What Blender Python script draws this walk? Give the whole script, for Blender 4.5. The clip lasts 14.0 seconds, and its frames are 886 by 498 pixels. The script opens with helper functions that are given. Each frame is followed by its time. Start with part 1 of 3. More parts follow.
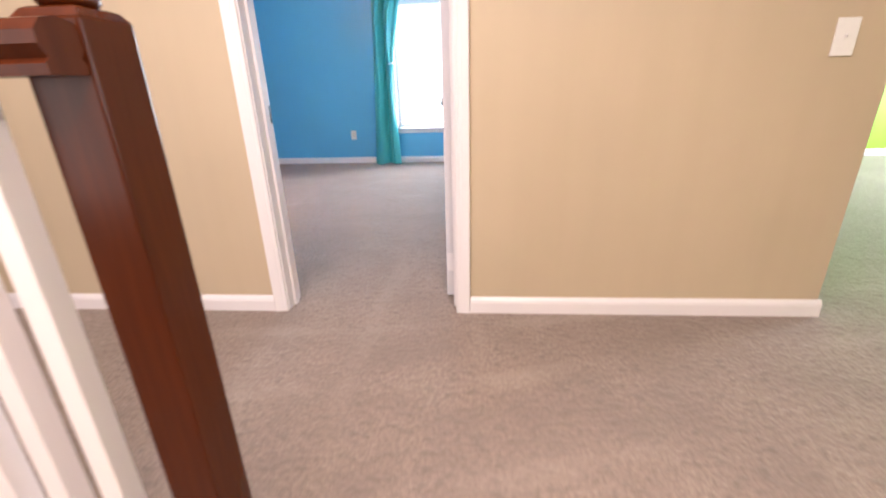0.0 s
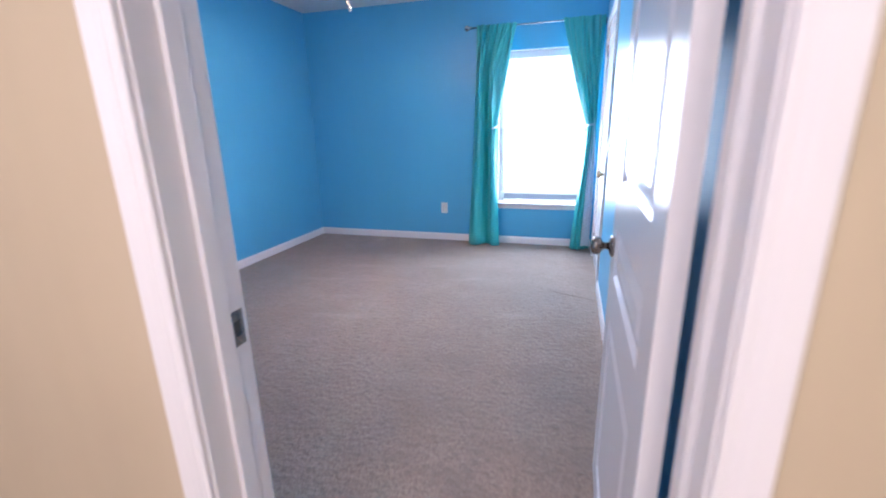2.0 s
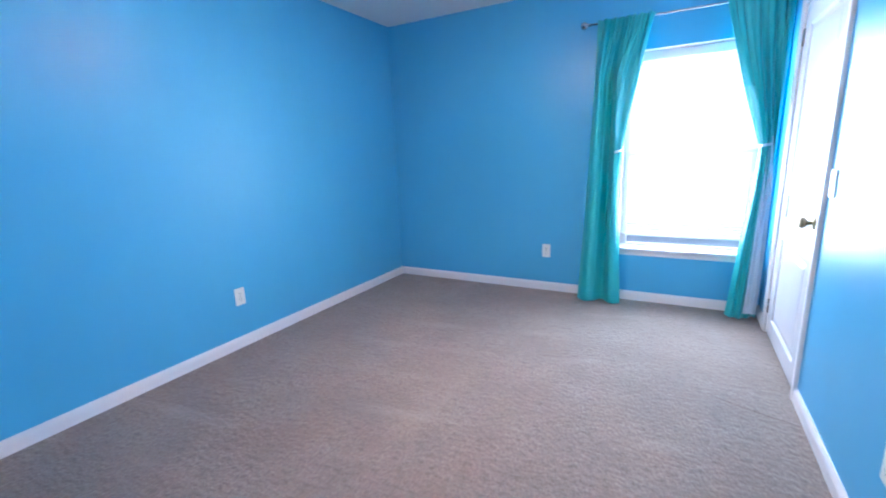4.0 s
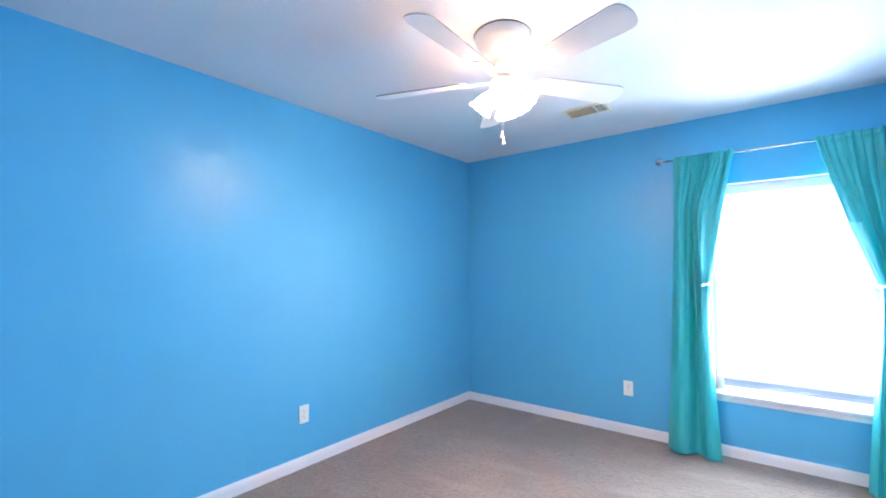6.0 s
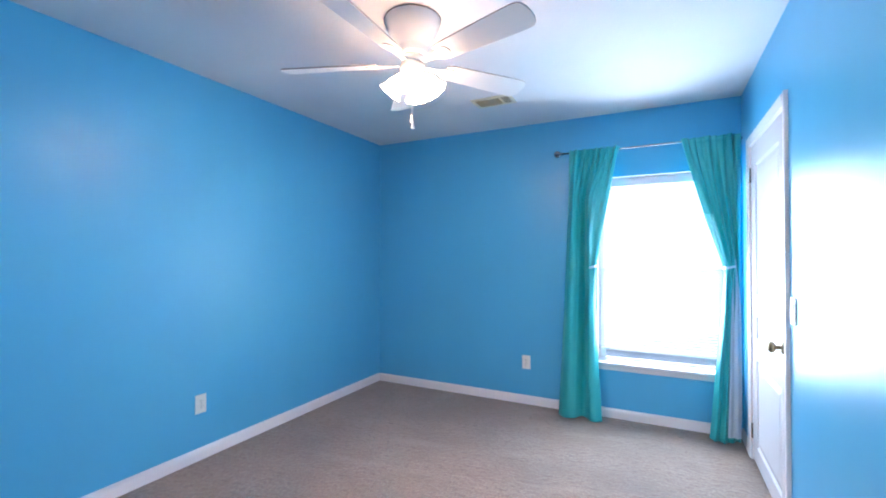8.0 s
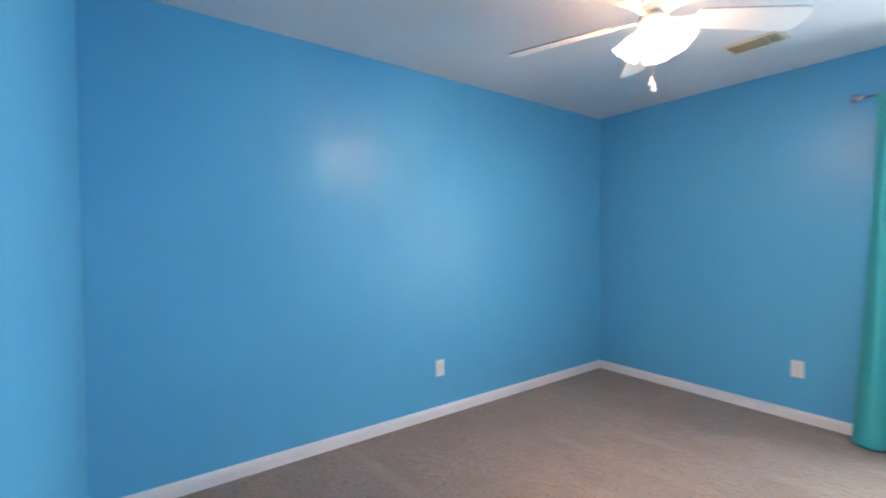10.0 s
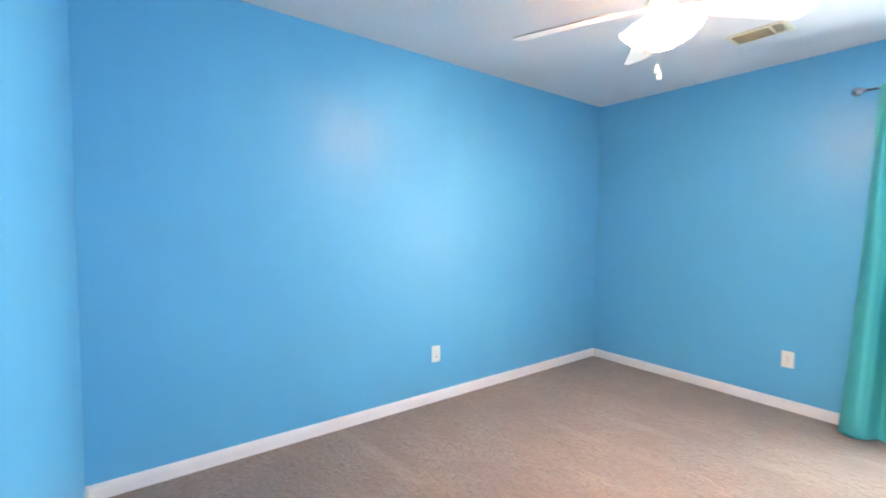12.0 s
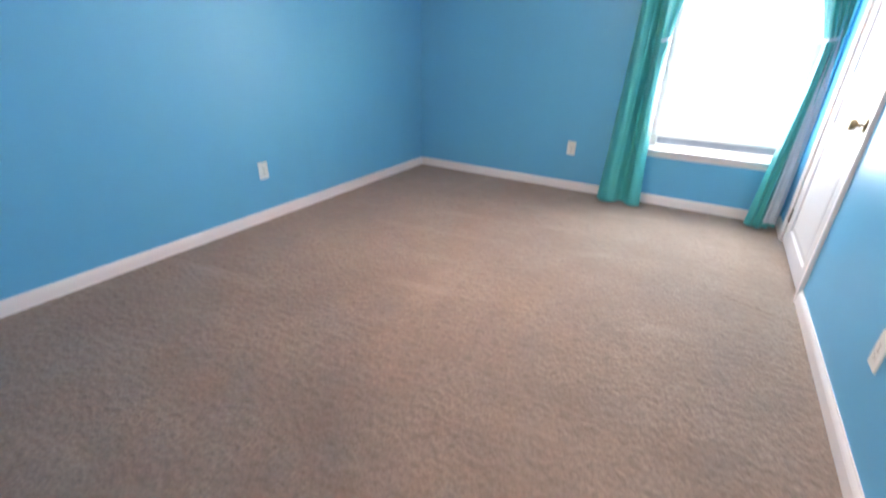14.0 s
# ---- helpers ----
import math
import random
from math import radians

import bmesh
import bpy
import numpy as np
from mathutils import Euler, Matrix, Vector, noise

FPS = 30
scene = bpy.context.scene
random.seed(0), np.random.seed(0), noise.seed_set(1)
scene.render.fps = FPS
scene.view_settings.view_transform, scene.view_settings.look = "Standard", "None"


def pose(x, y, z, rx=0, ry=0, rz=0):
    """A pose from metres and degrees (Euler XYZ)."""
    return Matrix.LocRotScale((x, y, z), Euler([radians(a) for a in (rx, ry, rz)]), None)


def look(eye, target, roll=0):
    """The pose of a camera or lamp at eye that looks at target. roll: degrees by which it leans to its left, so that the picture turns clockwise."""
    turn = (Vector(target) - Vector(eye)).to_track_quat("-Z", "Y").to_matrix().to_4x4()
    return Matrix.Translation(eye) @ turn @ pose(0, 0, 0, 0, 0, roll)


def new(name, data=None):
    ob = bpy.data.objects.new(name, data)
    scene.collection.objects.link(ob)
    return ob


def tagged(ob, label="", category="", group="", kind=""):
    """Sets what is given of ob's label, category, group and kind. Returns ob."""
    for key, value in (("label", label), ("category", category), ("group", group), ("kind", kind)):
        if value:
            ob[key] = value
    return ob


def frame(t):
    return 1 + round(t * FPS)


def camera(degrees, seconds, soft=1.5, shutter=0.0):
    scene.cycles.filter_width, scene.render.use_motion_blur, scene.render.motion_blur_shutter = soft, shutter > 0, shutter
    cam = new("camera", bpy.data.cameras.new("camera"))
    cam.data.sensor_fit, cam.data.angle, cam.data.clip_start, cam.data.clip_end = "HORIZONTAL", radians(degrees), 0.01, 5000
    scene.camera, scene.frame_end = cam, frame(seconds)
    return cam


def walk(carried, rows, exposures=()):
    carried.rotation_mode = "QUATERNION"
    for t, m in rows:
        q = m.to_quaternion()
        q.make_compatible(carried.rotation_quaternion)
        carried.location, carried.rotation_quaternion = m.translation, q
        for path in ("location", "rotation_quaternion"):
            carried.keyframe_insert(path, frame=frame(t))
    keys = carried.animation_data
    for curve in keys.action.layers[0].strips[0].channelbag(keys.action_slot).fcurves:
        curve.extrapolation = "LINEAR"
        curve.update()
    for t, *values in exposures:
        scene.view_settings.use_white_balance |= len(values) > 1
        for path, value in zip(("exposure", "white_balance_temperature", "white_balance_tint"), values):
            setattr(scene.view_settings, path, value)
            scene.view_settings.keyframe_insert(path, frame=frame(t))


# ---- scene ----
cam = camera(91.8, 14.0, soft=1.9, shutter=0.4)
PATH = [
    (0, (0.844, -1.691, 0.945), (0.698, 0.172, 0.233), -1.6),
    (0.5, (0.844, -1.454, 1.005), (0.705, 0.457, 0.429), -0.8),
    (1, (0.837, -1.173, 1.186), (0.47, 0.677, 0.522), -0.8),
    (1.5, (0.716, -0.854, 1.192), (0.149, 0.993, 0.673), -0.9),
    (1.8, (0.638, -0.64, 1.221), (0.083, 1.208, 0.694), -1.7),
    (2, (0.587, -0.491, 1.204), (0.035, 1.355, 0.666), -1.2),
    (2.5, (0.483, -0.136, 1.225), (-0.244, 1.674, 0.786), -0.8),
    (3, (0.35, 0.092, 1.222), (-0.443, 1.87, 0.762), -0.8),
    (3.2, (0.306, 0.183, 1.223), (-0.485, 1.953, 0.731), -1.5),
    (5.3, (0.253, 0.393, 1.295), (-0.999, 1.951, 1.229), -0.5),
    (5.5, (0.26, 0.38, 1.3), (-0.987, 1.943, 1.328), -0.3),
    (6, (0.262, 0.37, 1.311), (-0.975, 1.938, 1.411), -0.2),
    (6.5, (0.285, 0.372, 1.314), (-0.824, 2.035, 1.398), -0.1),
    (7, (0.312, 0.376, 1.306), (-0.617, 2.147, 1.348), -0.0),
    (7.2, (0.314, 0.366, 1.306), (-0.558, 2.165, 1.335), 0.1),
    (9.5, (0.263, 0.334, 1.282), (-1.087, 1.81, 1.259), -0.5),
    (10, (0.213, 0.308, 1.286), (-1.405, 1.483, 1.237), -0.4),
    (10.5, (0.195, 0.325, 1.297), (-1.592, 1.217, 1.192), 0.5),
    (11, (0.168, 0.275, 1.295), (-1.635, 1.135, 1.194), 0.5),
    (11.5, (0.174, 0.292, 1.288), (-1.56, 1.281, 1.171), 0.9),
    (12, (0.189, 0.293, 1.282), (-1.411, 1.489, 1.172), 0.6),
    (12.5, (0.219, 0.31, 1.281), (-1.194, 1.719, 1.146), 0.1),
    (13, (0.26, 0.32, 1.259), (-0.943, 1.905, 1.062), 0.3),
    (13.5, (0.247, 0.302, 1.228), (-0.82, 1.931, 0.771), 0.8),
    (14, (0.242, 0.269, 1.148), (-0.686, 1.819, 0.29), 1.1),
]
EXPOSURES = [
    (0, 0.74, 6150, 17),
    (1, 0.60, 5700, 17),
    (2, 0.46, 5450, 17),
    (3, 0.34, 4850, 15),
    (5.3, 1.04, 5650, 12),
    (7.2, 0.74, 5450, 12),
    (9.5, 0.30, 5850, 12),
    (10, 0.55, 6300, 10),
    (10.5, 0.88, 6650, 10),
    (11, 1.20, 6700, 9),
    (12, 1.22, 6700, 11),
    (13, 1.26, 6650, 13),
    (13.5, 1.04, 6650, 14),
    (14, 0.68, 6850, 15),
]
walk(cam, [(t, look(eye, target, roll)) for t, eye, target, roll in PATH], EXPOSURES)

# The plan: the blue bedroom's inner faces, the door wall and the openings.
XL, XR, YN, YF, CEIL = -2.297, 0.830, 0.13, 4.04, 2.44
DOOR_L, DOOR_R, HEAD = 0.0, 0.763, 1.99
HALL_END = 2.265
WIN_L, WIN_R, WIN_B, WIN_T = -0.15, 0.74, 0.425, 1.925
CLO_A, CLO_B = 2.85, 3.70
HALL_S, HALL_W, EAST = -3.2, -3.2, 7.2

# ---- world and lights ----
world = bpy.data.worlds.new("world")
scene.world = world
world.use_nodes = True
wn = world.node_tree.nodes
sky = wn.new("ShaderNodeTexSky")
sky.sky_type, sky.sun_disc = "NISHITA", False
sky.sun_elevation, sky.sun_rotation = radians(50), radians(180)
world.node_tree.links.new(sky.outputs[0], wn["Background"].inputs[0])
wn["Background"].inputs[1].default_value = 0.12


def area_lamp(name, eye, target, width, height, power, color):
    data = bpy.data.lights.new(name, "AREA")
    data.shape, data.size, data.size_y, data.energy, data.color = "RECTANGLE", width, height, power, color
    ob = new(name, data)
    ob.matrix_world = look(eye, target)
    return ob


sun = new("sun", bpy.data.lights.new("sun", "SUN"))
sun.data.energy, sun.data.angle, sun.data.color = 2.0, radians(0.5), (1, 0.96, 0.9)
sun.matrix_world = look((0, -20, 24), (0, 0, 0))
WINDOW_W, HALL_W_LAMP, HALL_TOP_W, GREEN_W, SHADE_GLOW, BULB_GLOW = 39, 17, 42, 180, 24, 1000
window_lamp = area_lamp("bedroom_daylight", ((WIN_L + WIN_R) / 2, YF + 0.058, 1.19), ((WIN_L + WIN_R) / 2, 0, 1.19), 0.86, 1.36, WINDOW_W, (0.84, 0.93, 1.0))
window_lamp.data.spread = radians(160)
# Added fill before the blank east wall; the green room's source is unseen.
area_lamp("green_room_fill", (7.1, 2.2, 1.3), (0, 2.2, 1.0), 1.6, 1.4, GREEN_W, (0.95, 0.98, 1.0))
# Added fill by the blank south wall; glare on the newel set its place.
area_lamp("hall_fill_low", (-1.8, -3.12, 0.98), (-1.8, 0, 0.98), 1.4, 1.35, HALL_W_LAMP, (1.0, 0.87, 0.78))
area_lamp("unseen_hall_lamp", (1.36, -2.35, 2.40), (1.36, -2.349, 0), 0.4, 0.4, HALL_TOP_W, (1.0, 0.79, 0.66))
# A second overhead lamp, added only to even out the hall.
area_lamp("unseen_hall_lamp", (0.0, -1.6, 2.40), (0.0, -1.599, 0), 0.9, 0.9, HALL_TOP_W, (1.0, 0.86, 0.79))


# ---- materials ----
def material(name, color, rough=0.5, metal=0.0, bump=0.0, bump_scale=200.0, mottle=0.0, mottle_scale=3.0, second=None, spec=0.5):
    """A principled surface with broad mottling towards a second colour, fine grain and a little relief."""
    mat = bpy.data.materials.new(name)
    mat.use_nodes = True
    n, l = mat.node_tree.nodes, mat.node_tree.links
    p = n["Principled BSDF"]
    p.inputs["Base Color"].default_value = (*color, 1)
    p.inputs["Roughness"].default_value = rough
    p.inputs["Metallic"].default_value = metal
    p.inputs["Specular IOR Level"].default_value = spec
    co = n.new("ShaderNodeTexCoord")
    if mottle:
        tex = n.new("ShaderNodeTexNoise")
        tex.inputs["Scale"].default_value, tex.inputs["Detail"].default_value = mottle_scale, 5
        l.new(co.outputs["Object"], tex.inputs["Vector"])
        mix = n.new("ShaderNodeMix")
        mix.data_type = "RGBA"
        low = second or tuple(c * (1 - mottle) for c in color)
        mix.inputs["A"].default_value, mix.inputs["B"].default_value = (*color, 1), (*low, 1)
        ramp = n.new("ShaderNodeMapRange")
        ramp.inputs["From Min"].default_value, ramp.inputs["From Max"].default_value = 0.35, 0.7
        l.new(tex.outputs["Fac"], ramp.inputs["Value"])
        l.new(ramp.outputs[0], mix.inputs["Factor"])
        l.new(mix.outputs["Result"], p.inputs["Base Color"])
        rr = n.new("ShaderNodeMapRange")
        rr.inputs["To Min"].default_value, rr.inputs["To Max"].default_value = rough * 0.92, min(1, rough * 1.1)
        l.new(tex.outputs["Fac"], rr.inputs["Value"])
        l.new(rr.outputs[0], p.inputs["Roughness"])
    if bump:
        fine = n.new("ShaderNodeTexNoise")
        fine.inputs["Scale"].default_value, fine.inputs["Detail"].default_value = bump_scale, 3
        l.new(co.outputs["Object"], fine.inputs["Vector"])
        b = n.new("ShaderNodeBump")
        b.inputs["Strength"].default_value, b.inputs["Distance"].default_value = bump, 0.002
        l.new(fine.outputs["Fac"], b.inputs["Height"])
        l.new(b.outputs["Normal"], p.inputs["Normal"])
    return mat


def carpet_material():
    """Cut-pile carpet: tufts, matted patches and faint lines left by a vacuum cleaner."""
    mat = bpy.data.materials.new("carpet")
    mat.use_nodes = True
    n, l = mat.node_tree.nodes, mat.node_tree.links
    p = n["Principled BSDF"]
    p.inputs["Roughness"].default_value = 0.95
    p.inputs["Specular IOR Level"].default_value = 0.15
    p.inputs["Sheen Weight"].default_value = 0.25
    p.inputs["Sheen Roughness"].default_value = 0.5
    co = n.new("ShaderNodeTexCoord")

    def noisy(scale, detail, stretch=(1, 1, 1), turn=0.0):
        m = n.new("ShaderNodeMapping")
        m.inputs["Scale"].default_value = stretch
        m.inputs["Rotation"].default_value = (0, 0, radians(turn))
        l.new(co.outputs["Object"], m.inputs["Vector"])
        t = n.new("ShaderNodeTexNoise")
        t.inputs["Scale"].default_value, t.inputs["Detail"].default_value = scale, detail
        l.new(m.outputs[0], t.inputs["Vector"])
        return t.outputs["Fac"]

    def blend(a, b, fac, low, high):
        r = n.new("ShaderNodeMapRange")
        r.inputs["From Min"].default_value, r.inputs["From Max"].default_value = low, high
        l.new(fac, r.inputs["Value"])
        mix = n.new("ShaderNodeMix")
        mix.data_type = "RGBA"
        for slot, v in (("A", a), ("B", b)):
            if isinstance(v, tuple):
                mix.inputs[slot].default_value = (*v, 1)
            else:
                l.new(v, mix.inputs[slot])
        l.new(r.outputs[0], mix.inputs["Factor"])
        return mix.outputs["Result"]

    tuft = noisy(75, 4, (1, 0.6, 1), 20)
    clump = noisy(33, 5, (0.7, 1.15, 1), -10)
    blot = noisy(6.5, 5, (1, 1.15, 1), -20)
    patch = noisy(2.2, 4, (1, 1.2, 1), 25)
    track = noisy(3.4, 2, (1.0, 0.16, 1), -14)
    m = n.new("ShaderNodeMapping")
    m.inputs["Rotation"].default_value = (0, 0, radians(81))
    l.new(co.outputs["Object"], m.inputs["Vector"])
    wave = n.new("ShaderNodeTexWave")
    wave.inputs["Scale"].default_value, wave.inputs["Distortion"].default_value = 0.85, 5.0
    wave.inputs["Detail"].default_value, wave.inputs["Detail Scale"].default_value = 1.0, 0.35
    l.new(m.outputs[0], wave.inputs["Vector"])
    ridge = n.new("ShaderNodeMath")
    ridge.operation = "MULTIPLY"
    l.new(wave.outputs["Fac"], ridge.inputs[0])
    l.new(noisy(1.3, 2), ridge.inputs[1])
    edge = ridge.outputs[0]
    c = blend((0.192, 0.147, 0.122), (0.330, 0.260, 0.216), tuft, 0.25, 0.75)
    # Dark flecks: shade of the pile's relief, put into the colour.
    c = blend(c, (0.150, 0.115, 0.096), clump, 0.52, 0.78)
    c = blend(c, (0.205, 0.158, 0.132), blot, 0.45, 0.95)
    c = blend(c, (0.195, 0.150, 0.125), patch, 0.40, 0.85)
    c = blend(c, (0.38, 0.305, 0.255), track, 0.60, 1.25)
    c = blend(c, (0.37, 0.30, 0.25), edge, 0.50, 0.98)
    l.new(c, p.inputs["Base Color"])
    add = n.new("ShaderNodeMath")
    add.operation = "MULTIPLY_ADD"
    add.inputs[1].default_value = 1.2
    l.new(clump, add.inputs[0])
    l.new(tuft, add.inputs[2])
    b = n.new("ShaderNodeBump")
    b.inputs["Strength"].default_value, b.inputs["Distance"].default_value = 0.85, 0.006
    l.new(add.outputs[0], b.inputs["Height"])
    l.new(b.outputs["Normal"], p.inputs["Normal"])
    return mat


def wood_material(name, dark, light):
    mat = material(name, dark, 0.27)
    n, l = mat.node_tree.nodes, mat.node_tree.links
    p = n["Principled BSDF"]
    p.inputs["Coat Weight"].default_value, p.inputs["Coat Roughness"].default_value = 0.05, 0.12
    p.inputs["Specular IOR Level"].default_value = 0.16
    co, m, t = n.new("ShaderNodeTexCoord"), n.new("ShaderNodeMapping"), n.new("ShaderNodeTexNoise")
    m.inputs["Scale"].default_value = (22, 22, 1.6)
    t.inputs["Scale"].default_value, t.inputs["Detail"].default_value = 3.0, 6
    mix = n.new("ShaderNodeMix")
    mix.data_type = "RGBA"
    mix.inputs["A"].default_value, mix.inputs["B"].default_value = (*dark, 1), (*light, 1)
    l.new(co.outputs["Object"], m.inputs["Vector"])
    l.new(m.outputs[0], t.inputs["Vector"])
    l.new(t.outputs["Fac"], mix.inputs["Factor"])
    l.new(mix.outputs["Result"], p.inputs["Base Color"])
    return mat


def cloth_material(name, color, through_it):
    mat = bpy.data.materials.new(name)
    mat.use_nodes = True
    n, l = mat.node_tree.nodes, mat.node_tree.links
    p = n["Principled BSDF"]
    p.inputs["Base Color"].default_value = (*color, 1)
    p.inputs["Roughness"].default_value = 0.30
    p.inputs["Specular IOR Level"].default_value = 0.5
    co, m, t, b = n.new("ShaderNodeTexCoord"), n.new("ShaderNodeMapping"), n.new("ShaderNodeTexNoise"), n.new("ShaderNodeBump")
    m.inputs["Scale"].default_value = (6, 6, 1)
    t.inputs["Scale"].default_value, t.inputs["Detail"].default_value = 60, 4
    b.inputs["Strength"].default_value, b.inputs["Distance"].default_value = 0.35, 0.002
    l.new(co.outputs["Object"], m.inputs["Vector"])
    l.new(m.outputs[0], t.inputs["Vector"])
    l.new(t.outputs["Fac"], b.inputs["Height"])
    l.new(b.outputs["Normal"], p.inputs["Normal"])
    tr, mix = n.new("ShaderNodeBsdfTranslucent"), n.new("ShaderNodeMixShader")
    tr.inputs["Color"].default_value = (*[0.35 + 0.6 * c for c in color], 1)
    mix.inputs[0].default_value = through_it
    l.new(p.outputs[0], mix.inputs[1])
    l.new(tr.outputs[0], mix.inputs[2])
    l.new(mix.outputs[0], n["Material Output"].inputs["Surface"])
    return mat


def glow_material(name, color, strength, base=(0.9, 0.9, 0.88)):
    mat = material(name, base, 0.35)
    p = mat.node_tree.nodes["Principled BSDF"]
    p.inputs["Emission Color"].default_value, p.inputs["Emission Strength"].default_value = (*color, 1), strength
    return mat


BLUE = material("blue_wall_paint", (0.115, 0.435, 0.72), 0.35, bump=0.06, bump_scale=140, mottle=0.05, mottle_scale=1.3, spec=0.28)
TAN = material("tan_wall_paint", (0.54, 0.45, 0.315), 0.5, bump=0.10, bump_scale=140, mottle=0.07, mottle_scale=1.6)


def roller_marks(mat, amount):
    """Faint upright streaks and a broad cloudiness, as a roller leaves them."""
    n, l = mat.node_tree.nodes, mat.node_tree.links
    p = n["Principled BSDF"]
    under = p.inputs["Base Color"].links[0].from_socket
    co, m, t, r = n.new("ShaderNodeTexCoord"), n.new("ShaderNodeMapping"), n.new("ShaderNodeTexNoise"), n.new("ShaderNodeMapRange")
    m.inputs["Scale"].default_value = (7.0, 7.0, 0.55)
    t.inputs["Scale"].default_value, t.inputs["Detail"].default_value = 1.6, 5
    r.inputs["From Min"].default_value, r.inputs["From Max"].default_value = 0.35, 0.75
    r.inputs["To Max"].default_value = amount
    mix = n.new("ShaderNodeMix")
    mix.data_type, mix.blend_type = "RGBA", "MULTIPLY"
    mix.inputs["B"].default_value = (0.72, 0.70, 0.66, 1)
    l.new(co.outputs["Object"], m.inputs["Vector"])
    l.new(m.outputs[0], t.inputs["Vector"])
    l.new(t.outputs["Fac"], r.inputs["Value"])
    l.new(r.outputs[0], mix.inputs["Factor"])
    l.new(under, mix.inputs["A"])
    l.new(mix.outputs["Result"], p.inputs["Base Color"])


roller_marks(TAN, 0.13)
roller_marks(BLUE, 0.06)
GREEN = material("green_wall_paint", (0.26, 0.62, 0.03), 0.5, bump=0.1, bump_scale=140, mottle=0.05)
CEILING = material("ceiling_paint", (0.74, 0.74, 0.75), 0.9, bump=0.5, bump_scale=60, mottle=0.04, mottle_scale=2)
TRIM = material("white_trim_paint", (0.78, 0.755, 0.77), 0.30, bump=0.05, bump_scale=60)
DOORPAINT = material("white_door_paint", (0.67, 0.66, 0.69), 0.27, bump=0.06, bump_scale=90, spec=0.26)
PLASTIC = material("white_plastic", (0.82, 0.82, 0.80), 0.3, mottle=0.03, mottle_scale=40)
# Near-black for flat pads that stand in for the shaded depth of holes.
SLOT = material("shaded_slot", (0.05, 0.05, 0.05), 0.6)
NICKEL = material("brushed_nickel", (0.30, 0.255, 0.225), 0.27, metal=1.0, mottle=0.15, mottle_scale=60)
BRASS = material("aged_brass", (0.42, 0.34, 0.21), 0.28, metal=1.0, mottle=0.2, mottle_scale=60)
CHROME = material("chrome", (0.42, 0.42, 0.44), 0.22, metal=1.0)
FANWHITE = material("white_fan_enamel", (0.80, 0.79, 0.77), 0.35, mottle=0.03)
# Brown blade edge, with the shadow it lies in painted into the colour.
BLADE_EDGE = material("shadowed_blade_edge", (0.42, 0.38, 0.36), 0.6)
# Tan sheet behind the vent's louvres, browner than its cream frame.
VENT_INSIDE = material("tan_vent_backing", (0.24, 0.19, 0.12), 0.7)
CREAM = material("cream_vent_enamel", (0.80, 0.73, 0.54), 0.45, mottle=0.1, mottle_scale=30)
CARPET = carpet_material()
WOOD = wood_material("cherry_stained_wood", (0.034, 0.0065, 0.001), (0.085, 0.017, 0.003))
TEAL = cloth_material("teal_satin", (0.060, 0.45, 0.48), 0.10)
LINING = cloth_material("pale_curtain_lining", (0.62, 0.70, 0.80), 0.25)
# Headrail greyer than the blind's white plastic: its backlit shade in the colour.
HEADRAIL = material("backlit_grey_enamel", (0.70, 0.64, 0.70), 0.4)
LAWN = material("pale_ground", (0.30, 0.36, 0.40), 0.9, mottle=0.3, mottle_scale=0.6)
SLAT = cloth_material("white_blind_slat", (0.88, 0.90, 0.92), 0.6)
SHADE = glow_material("frosted_glass_lit", (1.0, 0.56, 0.30), SHADE_GLOW)
BULB = glow_material("bulb_lit", (1.0, 0.66, 0.42), BULB_GLOW)
DAY = glow_material("bright_overcast_day", (0.93, 0.97, 1.0), 5.0)
GLASS = material("window_glass", (1, 1, 1), 0.02)
GLASS.node_tree.nodes["Principled BSDF"].inputs["Transmission Weight"].default_value = 1.0


# ---- shapes ----
def box(bm, x0, x1, y0, y1, z0, z1, bevel=0.0):
    """A box between the given planes, with softened edges."""
    start = len(bm.verts)
    v = [bm.verts.new(p) for p in ((x0, y0, z0), (x1, y0, z0), (x1, y1, z0), (x0, y1, z0), (x0, y0, z1), (x1, y0, z1), (x1, y1, z1), (x0, y1, z1))]
    faces = [bm.faces.new([v[i] for i in q]) for q in ((3, 2, 1, 0), (4, 5, 6, 7), (0, 1, 5, 4), (1, 2, 6, 5), (2, 3, 7, 6), (3, 0, 4, 7))]
    if bevel:
        edges = {e for f in faces for e in f.edges}
        bmesh.ops.bevel(bm, geom=list(edges), offset=bevel, segments=2, affect="EDGES", profile=0.6)
    return start


def lathe(bm, profile, segments=32, centre=(0, 0, 0), axis="z"):
    """A turned solid: (radius, height) pairs round an axis through centre."""
    rings = []
    for r, h in profile:
        ring = []
        for k in range(segments):
            a = 2 * math.pi * k / segments
            c, s = r * math.cos(a), r * math.sin(a)
            p = {"z": (c, s, h), "x": (h, c, s), "y": (s, h, c)}[axis]
            ring.append(bm.verts.new((centre[0] + p[0], centre[1] + p[1], centre[2] + p[2])))
        rings.append(ring)
    for a, b in zip(rings, rings[1:]):
        for k in range(segments):
            f = bm.faces.new((a[k], a[(k + 1) % segments], b[(k + 1) % segments], b[k]))
            f.smooth = True
    bm.faces.new(rings[0][::-1])
    bm.faces.new(rings[-1])


